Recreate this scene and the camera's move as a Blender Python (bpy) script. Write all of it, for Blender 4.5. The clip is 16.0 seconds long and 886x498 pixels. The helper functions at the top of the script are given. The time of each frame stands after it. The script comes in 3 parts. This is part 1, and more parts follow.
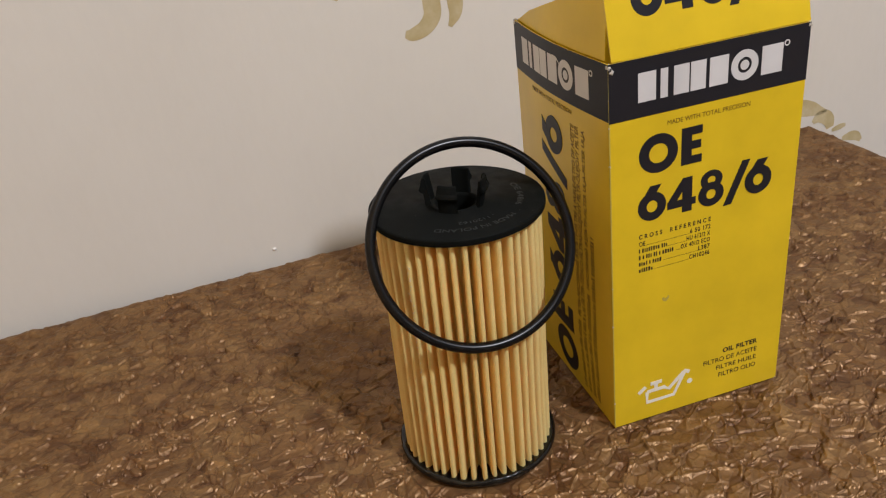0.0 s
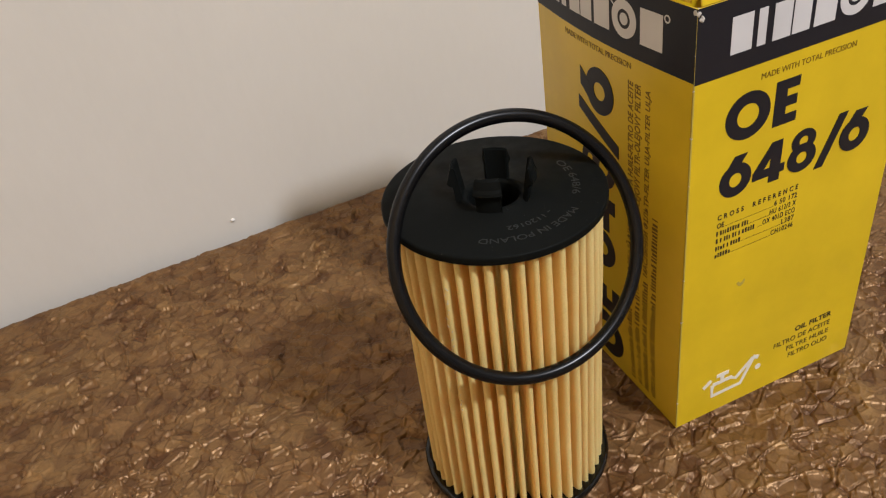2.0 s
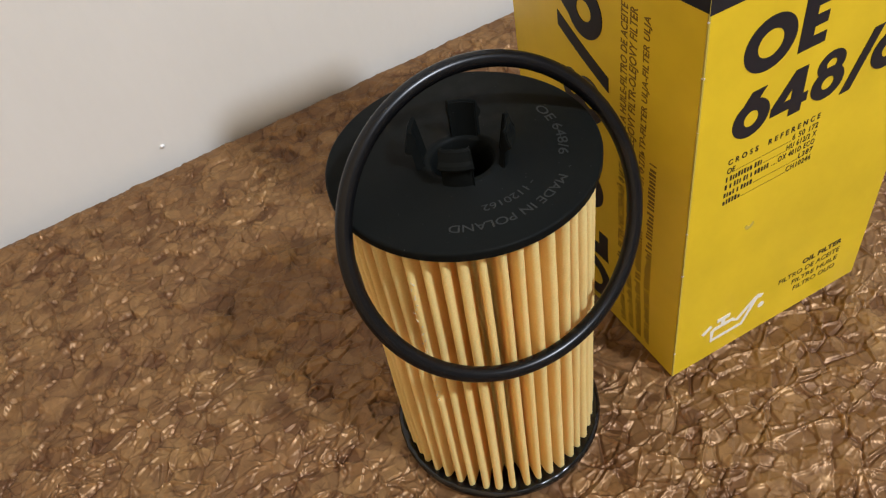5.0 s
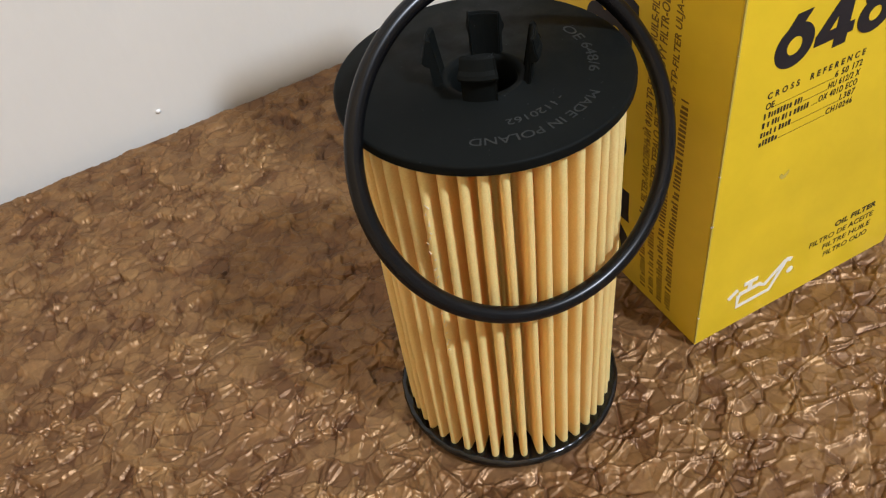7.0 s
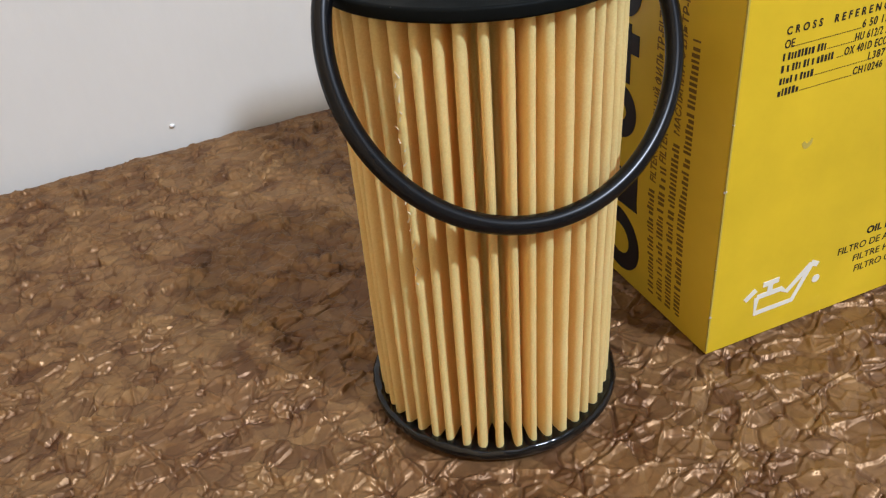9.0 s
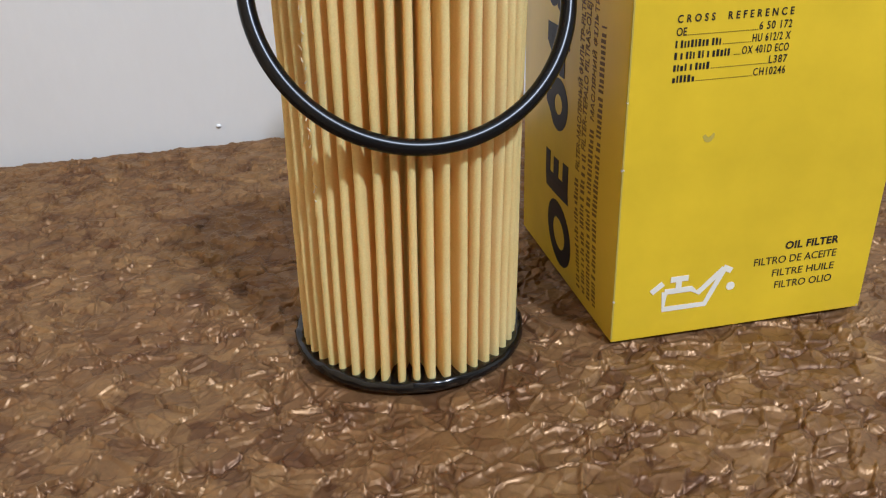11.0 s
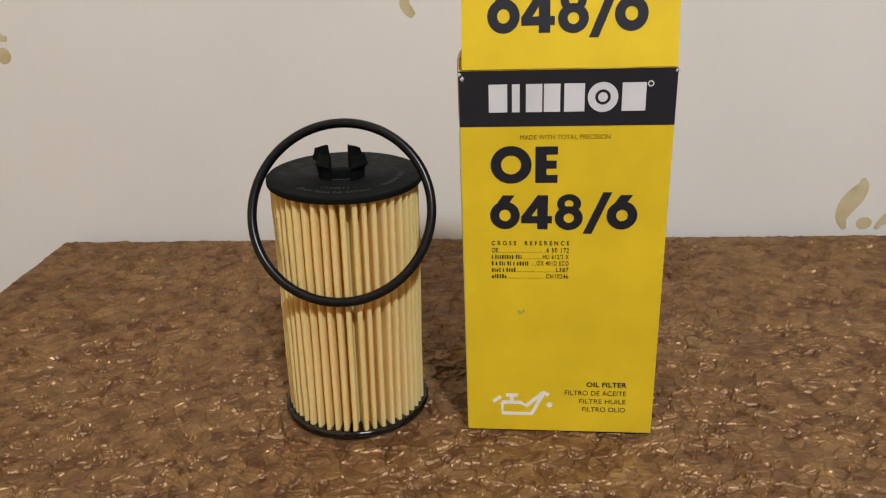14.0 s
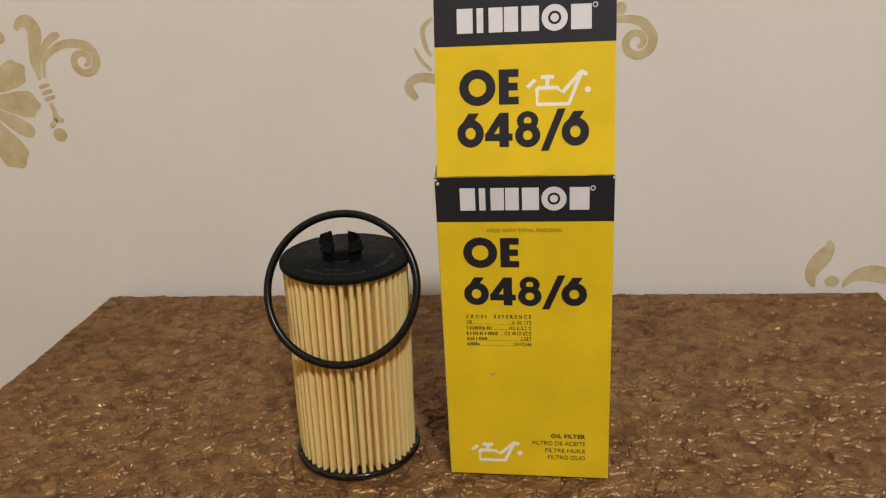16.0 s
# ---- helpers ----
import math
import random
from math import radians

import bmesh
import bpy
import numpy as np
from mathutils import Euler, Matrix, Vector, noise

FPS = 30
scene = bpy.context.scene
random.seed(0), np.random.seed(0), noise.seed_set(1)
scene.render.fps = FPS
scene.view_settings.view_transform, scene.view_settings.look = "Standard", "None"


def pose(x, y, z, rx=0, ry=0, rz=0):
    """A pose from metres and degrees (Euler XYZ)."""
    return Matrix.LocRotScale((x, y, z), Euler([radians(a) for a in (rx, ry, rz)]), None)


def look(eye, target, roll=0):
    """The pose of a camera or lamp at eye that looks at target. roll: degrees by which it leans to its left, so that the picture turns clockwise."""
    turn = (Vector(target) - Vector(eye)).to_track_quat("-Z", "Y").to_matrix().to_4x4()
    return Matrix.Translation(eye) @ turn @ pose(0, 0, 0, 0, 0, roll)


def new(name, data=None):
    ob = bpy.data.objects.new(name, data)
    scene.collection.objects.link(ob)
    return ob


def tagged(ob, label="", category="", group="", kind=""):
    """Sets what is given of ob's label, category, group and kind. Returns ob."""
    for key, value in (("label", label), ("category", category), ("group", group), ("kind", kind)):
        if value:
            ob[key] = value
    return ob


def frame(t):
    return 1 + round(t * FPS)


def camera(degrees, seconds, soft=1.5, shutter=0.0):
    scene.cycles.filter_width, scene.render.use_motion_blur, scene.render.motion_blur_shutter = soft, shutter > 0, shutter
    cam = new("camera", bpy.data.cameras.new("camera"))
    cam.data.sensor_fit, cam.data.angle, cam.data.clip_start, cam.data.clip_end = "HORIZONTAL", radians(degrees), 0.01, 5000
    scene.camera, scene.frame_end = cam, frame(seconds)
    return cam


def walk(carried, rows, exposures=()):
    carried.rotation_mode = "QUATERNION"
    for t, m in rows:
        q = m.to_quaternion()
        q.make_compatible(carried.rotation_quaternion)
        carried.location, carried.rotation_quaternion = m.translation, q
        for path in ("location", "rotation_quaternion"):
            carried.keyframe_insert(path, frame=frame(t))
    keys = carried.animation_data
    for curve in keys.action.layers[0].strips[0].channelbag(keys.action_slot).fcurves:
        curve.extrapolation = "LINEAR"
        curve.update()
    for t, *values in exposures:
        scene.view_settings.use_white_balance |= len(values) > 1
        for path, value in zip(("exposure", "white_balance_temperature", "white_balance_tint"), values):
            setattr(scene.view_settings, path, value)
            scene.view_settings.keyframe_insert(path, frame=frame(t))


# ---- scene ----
cam = camera(58.26, 16.0, soft=1.2)
PATH = [
    (0, (-0.10922, -0.21230, 0.21335), (-0.04724, 0.04414, 0.07053), -7.748),
    (0.5, (-0.11502, -0.19646, 0.21329), (-0.04840, 0.05355, 0.06146), -8.059),
    (1, (-0.11920, -0.18260, 0.21484), (-0.04798, 0.06216, 0.05667), -8.436),
    (1.5, (-0.11715, -0.16223, 0.21357), (-0.04391, 0.07575, 0.04622), -9.132),
    (2, (-0.11480, -0.14152, 0.21280), (-0.04036, 0.08897, 0.03578), -9.822),
    (2.5, (-0.10757, -0.12937, 0.20785), (-0.03690, 0.09551, 0.02229), -10.607),
    (3, (-0.10458, -0.11572, 0.20998), (-0.03276, 0.09903, 0.01318), -11.510),
    (3.5, (-0.10107, -0.10813, 0.21313), (-0.02881, 0.09972, 0.00923), -11.906),
    (4, (-0.09742, -0.10448, 0.21296), (-0.02849, 0.09775, 0.00236), -12.736),
    (6.3, (-0.09565, -0.09763, 0.20267), (-0.03052, 0.09415, -0.01865), -12.867),
    (6.5, (-0.09739, -0.09804, 0.20036), (-0.03168, 0.09500, -0.01968), -12.529),
    (7, (-0.10422, -0.09958, 0.18865), (-0.03347, 0.09828, -0.02546), -10.948),
    (7.5, (-0.10749, -0.10211, 0.17373), (-0.03310, 0.10472, -0.03045), -9.692),
    (8, (-0.11184, -0.10301, 0.16053), (-0.03218, 0.11425, -0.03039), -8.363),
    (8.2, (-0.10998, -0.10430, 0.15727), (-0.02939, 0.11591, -0.02985), -7.928),
    (10.3, (-0.09685, -0.14889, 0.11216), (-0.03025, 0.10775, -0.02819), -3.238),
    (10.5, (-0.09147, -0.15299, 0.11088), (-0.02881, 0.10602, -0.02691), -2.781),
    (11, (-0.07392, -0.16120, 0.11328), (-0.02311, 0.10322, -0.01902), -2.168),
    (11.5, (-0.05952, -0.17532, 0.11592), (-0.02394, 0.09360, -0.01220), -1.730),
    (12, (-0.05186, -0.18991, 0.11965), (-0.02719, 0.08133, -0.00613), -1.411),
    (12.5, (-0.02047, -0.20607, 0.13526), (-0.01775, 0.06734, 0.01183), -1.862),
    (13, (0.00015, -0.22805, 0.15355), (-0.01322, 0.04534, 0.03074), -2.043),
    (13.5, (0.01187, -0.24848, 0.17342), (-0.01263, 0.02556, 0.05384), -2.094),
    (14, (0.02239, -0.26528, 0.19039), (-0.00849, 0.00953, 0.07409), -2.276),
    (14.5, (0.03408, -0.28017, 0.20406), (-0.00134, -0.00488, 0.09022), -2.447),
    (15, (0.03959, -0.28900, 0.21181), (0.00078, -0.01295, 0.10094), -2.750),
    (15.5, (0.04751, -0.29870, 0.22147), (0.00590, -0.02176, 0.11390), -3.094),
    (16, (0.05016, -0.30614, 0.22813), (0.00644, -0.02881, 0.12241), -3.243),
]
EXPOSURES = [
    (0.0, -0.40, 5570, 11), (1.0, -0.37, 5520, 11), (2.0, -0.29, 5570, 10), (4.0, -0.11, 5380, 9), (7.0, 0.06, 5180, 8), (11.0, -0.05, 4850, 9),
    (12.5, -0.10, 5060, 8), (13.5, -0.24, 5380, 9), (14.0, -0.31, 5450, 9), (15.0, -0.41, 5780, 9), (16.0, -0.49, 5880, 10),
]
walk(cam, [(t, look(eye, target, roll)) for t, eye, target, roll in PATH], EXPOSURES)

# ---- world and lamp: a closed room lit by one ceiling lamp ----
world = bpy.data.worlds.new("world")
scene.world = world
world.use_nodes = True
world.node_tree.nodes["Background"].inputs["Color"].default_value = (1.0, 0.86, 0.7, 1)
world.node_tree.nodes["Background"].inputs["Strength"].default_value = 0.02
LAMP = (0.61, -1.31, 1.805)
lamp_data = bpy.data.lights.new("ceiling_lamp_light", "AREA")
lamp_data.shape, lamp_data.size, lamp_data.energy, lamp_data.color = "DISK", 0.12, 55.0, (1.0, 0.93, 0.86)
lamp = new("ceiling_lamp_light", lamp_data)
lamp.matrix_world = look(LAMP, (0.0, 0.05, 0.1))

# ---- materials ----


def material(name, base, rough=0.5, metal=0.0, spec=0.5, coat=0.0, coat_rough=0.2):
    m = bpy.data.materials.new(name)
    m.use_nodes = True
    b = m.node_tree.nodes["Principled BSDF"]
    b.inputs["Base Color"].default_value = (*base, 1)
    b.inputs["Roughness"].default_value = rough
    b.inputs["Metallic"].default_value = metal
    b.inputs["Specular IOR Level"].default_value = spec
    b.inputs["Coat Weight"].default_value = coat
    b.inputs["Coat Roughness"].default_value = coat_rough
    return m


def node(m, kind, **values):
    n = m.node_tree.nodes.new(kind)
    for key, value in values.items():
        n.inputs[key.replace("_", " ")].default_value = value
    return n


def link(m, a, b):
    m.node_tree.links.new(a, b)


def coords(m, scale=(1, 1, 1)):
    c = m.node_tree.nodes.new("ShaderNodeTexCoord")
    mp = m.node_tree.nodes.new("ShaderNodeMapping")
    mp.inputs["Scale"].default_value = scale
    link(m, c.outputs["Object"], mp.inputs["Vector"])
    return mp.outputs["Vector"]


def noise_tex(m, scale, detail=3.0, rough=0.55, stretch=(1, 1, 1), distortion=0.0):
    n = node(m, "ShaderNodeTexNoise", Scale=scale, Detail=detail, Roughness=rough, Distortion=distortion)
    link(m, coords(m, stretch), n.inputs["Vector"])
    return n.outputs["Fac"]


def ramp(m, fac, stops):
    r = m.node_tree.nodes.new("ShaderNodeValToRGB")
    while len(r.color_ramp.elements) < len(stops):
        r.color_ramp.elements.new(0.5)
    for e, (at, col) in zip(r.color_ramp.elements, stops):
        e.position = at
        e.color = (*col, 1) if len(col) == 3 else col
    link(m, fac, r.inputs["Fac"])
    return r.outputs["Color"]


def mix(m, a, b, fac=0.5, kind="MIX"):
    n = m.node_tree.nodes.new("ShaderNodeMix")
    n.data_type, n.blend_type = "RGBA", kind
    for sock, value in ((n.inputs[6], a), (n.inputs[7], b)):
        if isinstance(value, tuple):
            sock.default_value = (*value, 1)
        else:
            link(m, value, sock)
    if isinstance(fac, (int, float)):
        n.inputs[0].default_value = fac
    else:
        link(m, fac, n.inputs[0])
    return n.outputs[2]


def bsdf(m):
    return m.node_tree.nodes["Principled BSDF"]


def bump(m, fac, strength, distance):
    b = node(m, "ShaderNodeBump", Strength=strength, Distance=distance)
    link(m, fac, b.inputs["Height"])
    link(m, b.outputs["Normal"], bsdf(m).inputs["Normal"])


def leatherette_material():
    """Antiqued leatherette under a lacquer: plates of tan, brown and burgundy. Low shards and thin crease lines are
    painted darker, as shade.
    """
    m = material("crinkled_leatherette", (0.2, 0.12, 0.055), 0.4, 0.40, spec=0.62)
    bsdf(m).inputs["Specular Tint"].default_value = (1.0, 0.86, 0.66, 1)
    big = noise_tex(m, 22, 3)
    mid = noise_tex(m, 150, 4, 0.6)
    fine = noise_tex(m, 900, 3)
    a = ramp(m, mid, [(0.30, (0.155, 0.087, 0.038)), (0.46, (0.184, 0.106, 0.045)), (0.60, (0.207, 0.122, 0.051)), (0.78, (0.236, 0.144, 0.060))])
    b = ramp(m, big, [(0.3, (0.86, 0.78, 0.74)), (0.7, (1.08, 1.08, 1.0))])
    c = ramp(m, fine, [(0.3, (0.88, 0.87, 0.86)), (0.7, (1.08, 1.08, 1.08))])
    bent = mix(m, coords(m, (1, 1.25, 1)), node_colour(m, 260), 0.0016, "ADD")
    shard = m.node_tree.nodes.new("ShaderNodeAttribute")
    shard.attribute_name = "tone_and_shade"
    # low shards and sunk creases get darker colour in place of shade
    tone = ramp(m, shard.outputs["Fac"], [(0.05, (0.56, 0.46, 0.45)), (0.45, (0.94, 0.91, 0.89)), (0.95, (1.26, 1.27, 1.20))])
    lines = node(m, "ShaderNodeTexVoronoi", Scale=140.0)
    lines.feature = "DISTANCE_TO_EDGE"
    link(m, bent, lines.inputs["Vector"])
    # thin dark lines painted as the shadow of fine creases
    dark = ramp(m, lines.outputs["Distance"], [(0.0, (0.62, 0.54, 0.50)), (0.06, (1.0, 1.0, 1.0))])
    creased = mix(m, (1.0, 1.0, 1.0), dark, ramp(m, noise_tex(m, 120, 2), [(0.46, (0.0,) * 3), (0.58, (1.0,) * 3)]))
    base = mix(m, mix(m, a, b, 1.0, "MULTIPLY"), c, 1.0, "MULTIPLY")
    link(m, mix(m, mix(m, base, tone, 1.0, "MULTIPLY"), creased, 1.0, "MULTIPLY"), bsdf(m).inputs["Base Color"])
    r = ramp(m, noise_tex(m, 320, 3), [(0.3, (0.34,) * 3), (0.7, (0.50,) * 3)])
    link(m, r, bsdf(m).inputs["Roughness"])
    bump(m, noise_tex(m, 1300, 3), 0.15, 0.0003)
    return m


def node_colour(m, scale):
    n = node(m, "ShaderNodeTexNoise", Scale=scale, Detail=2.0)
    link(m, coords(m), n.inputs["Vector"])
    return n.outputs["Color"]


def wallpaper_material():
    m = material("wallpaper", (0.7, 0.66, 0.6), 0.62, spec=0.3)
    big = noise_tex(m, 5, 3)
    fine = noise_tex(m, 240, 4, stretch=(1, 1, 0.35))
    a = ramp(m, big, [(0.3, (0.645, 0.620, 0.562)), (0.7, (0.690, 0.668, 0.614))])
    b = ramp(m, fine, [(0.3, (0.985, 0.983, 0.98)), (0.7, (1.0, 1.0, 1.0))])
    link(m, mix(m, a, b, 1.0, "MULTIPLY"), bsdf(m).inputs["Base Color"])
    bump(m, noise_tex(m, 420, 4, stretch=(1, 1, 0.7)), 0.08, 0.0005)
    return m


def ornament_material():
    m = material("gold_olive_print", (0.42, 0.34, 0.16), 0.5, spec=0.4)
    a = ramp(m, noise_tex(m, 70, 4, 0.6), [(0.3, (0.56, 0.50, 0.33)), (0.52, (0.49, 0.415, 0.235)), (0.72, (0.42, 0.34, 0.165))])
    link(m, a, bsdf(m).inputs["Base Color"])
    bump(m, noise_tex(m, 420, 4), 0.2, 0.0005)
    return m


def print_material(name, base, rough=0.42, spread=0.12, coat=0.08):
    m = material(name, base, rough, spec=0.3, coat=coat, coat_rough=0.25)
    lo = tuple(v * (1 - spread) for v in base)
    hi = tuple(min(1.0, v * (1 + spread * 0.4)) for v in base)
    link(m, ramp(m, noise_tex(m, 35, 4), [(0.3, lo), (0.7, hi)]), bsdf(m).inputs["Base Color"])
    bump(m, noise_tex(m, 700, 3), 0.06, 0.0003)
    return m


def paper_material():
    m = material("filter_paper", (0.80, 0.60, 0.29), 0.85, spec=0.2)
    a = ramp(m, noise_tex(m, 60, 3), [(0.3, (0.93, 0.81, 0.31)), (0.7, (0.97, 0.89, 0.39))])
    b = ramp(m, noise_tex(m, 2500, 2), [(0.25, (0.88, 0.85, 0.8)), (0.7, (1, 1, 1))])
    link(m, mix(m, a, b, 1.0, "MULTIPLY"), bsdf(m).inputs["Base Color"])
    bump(m, noise_tex(m, 2600, 3), 0.3, 0.0002)
    thin = m.node_tree.nodes.new("ShaderNodeBsdfTranslucent")
    thin.inputs["Color"].default_value = (1.0, 0.51, 0.07, 1)
    both = m.node_tree.nodes.new("ShaderNodeMixShader")
    both.inputs[0].default_value = 0.36
    link(m, bsdf(m).outputs["BSDF"], both.inputs[1])
    link(m, thin.outputs["BSDF"], both.inputs[2])
    link(m, both.outputs["Shader"], m.node_tree.nodes["Material Output"].inputs["Surface"])
    return m


def plastic_material():
    m = material("black_plastic", (0.0060, 0.0068, 0.0063), 0.5, spec=0.04)
    r = ramp(m, noise_tex(m, 260, 4), [(0.3, (0.44,) * 3), (0.7, (0.58,) * 3)])
    link(m, r, bsdf(m).inputs["Roughness"])
    specks = ramp(m, noise_tex(m, 1700, 1), [(0.775, (0.0,) * 3), (0.80, (1.0,) * 3)])
    link(m, mix(m, (0.0060, 0.0068, 0.0063), (0.07, 0.07, 0.065), specks), bsdf(m).inputs["Base Color"])
    bump(m, noise_tex(m, 3000, 2), 0.08, 0.0002)
    return m


LEATHER = leatherette_material()
WALLPAPER = wallpaper_material()
GOLD = ornament_material()
YELLOW = print_material("yellow_card", (0.70, 0.505, 0.004), 0.36, coat=0.35)
INK = print_material("charcoal_ink", (0.012, 0.0125, 0.018), 0.5)
SILVER = print_material("pale_grey_ink", (0.66, 0.66, 0.67), 0.45)
WHITE_INK = print_material("white_ink", (0.80, 0.78, 0.68), 0.5)
BROWN_INK = print_material("thin_brown_ink", (0.17, 0.105, 0.010), 0.5)
CARD = print_material("grey_card", (0.5, 0.47, 0.42), 0.85, coat=0.0)
TORN = print_material("torn_white_card", (0.56, 0.54, 0.50), 0.9, coat=0.0)
PAPER = paper_material()
PLASTIC = plastic_material()
TORN_PAPER = print_material("torn_paper", (0.80, 0.68, 0.42), 0.95, 0.3, 0.0)
GLOSS = material("glossy_black_plastic", (0.004, 0.004, 0.004), 0.16, spec=0.45)
RUBBER = material("black_rubber", (0.004, 0.004, 0.0045), 0.27, spec=0.25)
EMBOSS = material("grey_emboss", (0.0125, 0.014, 0.0125), 0.5)
PLASTER = material("white_plaster", (0.8, 0.79, 0.76), 0.8)
FLOORING = print_material("brown_floor", (0.25, 0.15, 0.08), 0.5)
CEILING = print_material("white_ceiling", (0.8, 0.79, 0.76), 0.85, 0.03, 0.0)
WOOD = print_material("dark_wood", (0.09, 0.05, 0.03), 0.45)
WARM_BOUNCE = print_material("warm_bounce_paint", (0.74, 0.55, 0.32), 0.7, 0.06, 0.0)
CHALK = material("chalky_scratch", (0.45, 0.36, 0.05), 0.8)

# ---- mesh helpers ----


def part(name, bm, mat, parent=None, label="", smooth=False):
    me = bpy.data.meshes.new(name)
    bmesh.ops.recalc_face_normals(bm, faces=bm.faces[:])
    bm.to_mesh(me)
    bm.free()
    me.materials.append(mat)
    if smooth:
        me.polygons.foreach_set("use_smooth", [True] * len(me.polygons))
    ob = new(name, me)
    if parent is not None:
        ob.parent = parent
    if label:
        ob["label"] = label
    return ob


def thing(name, label, category, group="", kind=""):
    return tagged(new(name), label, category, group, kind)


def slab(x0, x1, y0, y1, z0, z1, bevel=0.0, segments=2):
    bm = bmesh.new()
    bmesh.ops.create_cube(bm, size=1.0)
    for v in bm.verts:
        v.co = Vector(((x0 + x1) / 2 + v.co.x * (x1 - x0), (y0 + y1) / 2 + v.co.y * (y1 - y0), (z0 + z1) / 2 + v.co.z * (z1 - z0)))
    if bevel:
        bmesh.ops.bevel(bm, geom=bm.edges[:], offset=bevel, segments=segments, profile=0.5, affect="EDGES")
    return bm


def lathe(profile, steps=96, start=0.0, sweep=2 * math.pi, closed_profile=True):
    """Turns (radius, z) pairs round the z axis; a part turn gets end caps."""
    bm = bmesh.new()
    full = abs(sweep - 2 * math.pi) < 1e-6
    n = steps if full else steps + 1
    rings = []
    for k in range(n):
        a = start + sweep * k / steps
        rings.append([bm.verts.new((r * math.cos(a), r * math.sin(a), z)) for r, z in profile])
    last = len(profile) if closed_profile else len(profile) - 1
    for k in range(n if full else n - 1):
        one, two = rings[k], rings[(k + 1) % n]
        for j in range(last):
            i = (j + 1) % len(profile)
            bm.faces.new((one[j], two[j], two[i], one[i]))
    if not full:
        bm.faces.new(rings[0])
        bm.faces.new(rings[-1])
    return bm


def polygon(points, depth, place):
    """A flat plate from (u, v) points, depth thick, put in the world by place(u, v, w)."""
    bm = bmesh.new()
    low = [bm.verts.new(place(u, v, 0.0)) for u, v in points]
    top = [bm.verts.new(place(u, v, depth)) for u, v in points]
    bm.faces.new(low)
    bm.faces.new(top)
    for k in range(len(points)):
        j = (k + 1) % len(points)
        bm.faces.new((low[k], low[j], top[j], top[k]))
    return bm


def spline(points, steps=8):
    """A Catmull-Rom run through tuples."""
    pts = [tuple(2 * a - b for a, b in zip(points[0], points[1]))] + list(points) + [tuple(2 * a - b for a, b in zip(points[-1], points[-2]))]
    out = []
    for k in range(1, len(pts) - 2):
        p0, p1, p2, p3 = pts[k - 1 : k + 3]
        for s in range(steps):
            t = s / steps
            out.append(tuple(0.5 * (2 * b + (c - a) * t + (2 * a - 5 * b + 4 * c - d) * t * t + (3 * b - a - 3 * c + d) * t**3) for a, b, c, d in zip(p0, p1, p2, p3)))
    return out + [tuple(points[-1])]


def stroke(points, place, depth, curved=True, steps=8):
    """A brush stroke: (u, v, half width) points, as a plate of that outline."""
    run = spline(points, steps) if curved else list(points)
    bm = bmesh.new()
    rows = []
    for k, (u, v, w) in enumerate(run):
        a, b = run[max(k - 1, 0)], run[min(k + 1, len(run) - 1)]
        d = Vector((b[0] - a[0], b[1] - a[1]))
        d = d.normalized() if d.length > 1e-9 else Vector((1, 0))
        n = Vector((-d.y, d.x)) * max(w, 1e-5)
        rows.append([bm.verts.new(place(u + s * n.x, v + s * n.y, h)) for s, h in ((1, 0), (1, depth), (-1, depth), (-1, 0))])
    for one, two in zip(rows, rows[1:]):
        for j in range(4):
            i = (j + 1) % 4
            bm.faces.new((one[j], two[j], two[i], one[i]))
    bm.faces.new(rows[0])
    bm.faces.new(rows[-1])
    return bm


def text_bm(words, place, box, depth=0.00008, weight=0.0, shear=0.0, spacing=1.0):
    """Letters of the built-in font, fitted into box (u0, u1, v0, v1) on a face."""
    curve = bpy.data.curves.new("letters", "FONT")
    curve.body, curve.offset, curve.shear, curve.resolution_u = words, weight, shear, 8 if weight > 0.033 else 4
    curve.space_character = spacing + 2.2 * weight
    ob = bpy.data.objects.new("letters", curve)
    scene.collection.objects.link(ob)
    dg = bpy.context.evaluated_depsgraph_get()
    me = bpy.data.meshes.new_from_object(ob.evaluated_get(dg))
    bpy.data.objects.remove(ob)
    bpy.data.curves.remove(curve)
    bm = bmesh.new()
    bm.from_mesh(me)
    bpy.data.meshes.remove(me)
    bmesh.ops.remove_doubles(bm, verts=bm.verts[:], dist=1e-5)
    xs, ys = [v.co.x for v in bm.verts], [v.co.y for v in bm.verts]
    x0, x1, y0, y1 = min(xs), max(xs), min(ys), max(ys)
    u0, u1, v0, v1 = box
    sv = (v1 - v0) / (y1 - y0)
    su = (u1 - u0) / (x1 - x0)
    for f in bm.faces:
        f.smooth = False
    made = bmesh.ops.extrude_face_region(bm, geom=bm.faces[:])
    top = {g for g in made["geom"] if isinstance(g, bmesh.types.BMVert)}
    for v in bm.verts:
        v.co = place(u0 + (v.co.x - x0) * su, v0 + (v.co.y - y0) * sv, depth if v in top else 0.0)
    return bm


def bar(u0, u1, v0, v1, place, depth=0.00008):
    return polygon([(u0, v0), (u1, v0), (u1, v1), (u0, v1)], depth, place)


def disc_points(u, v, r, n=28):
    return [(u + r * math.cos(2 * math.pi * k / n), v + r * math.sin(2 * math.pi * k / n)) for k in range(n)]


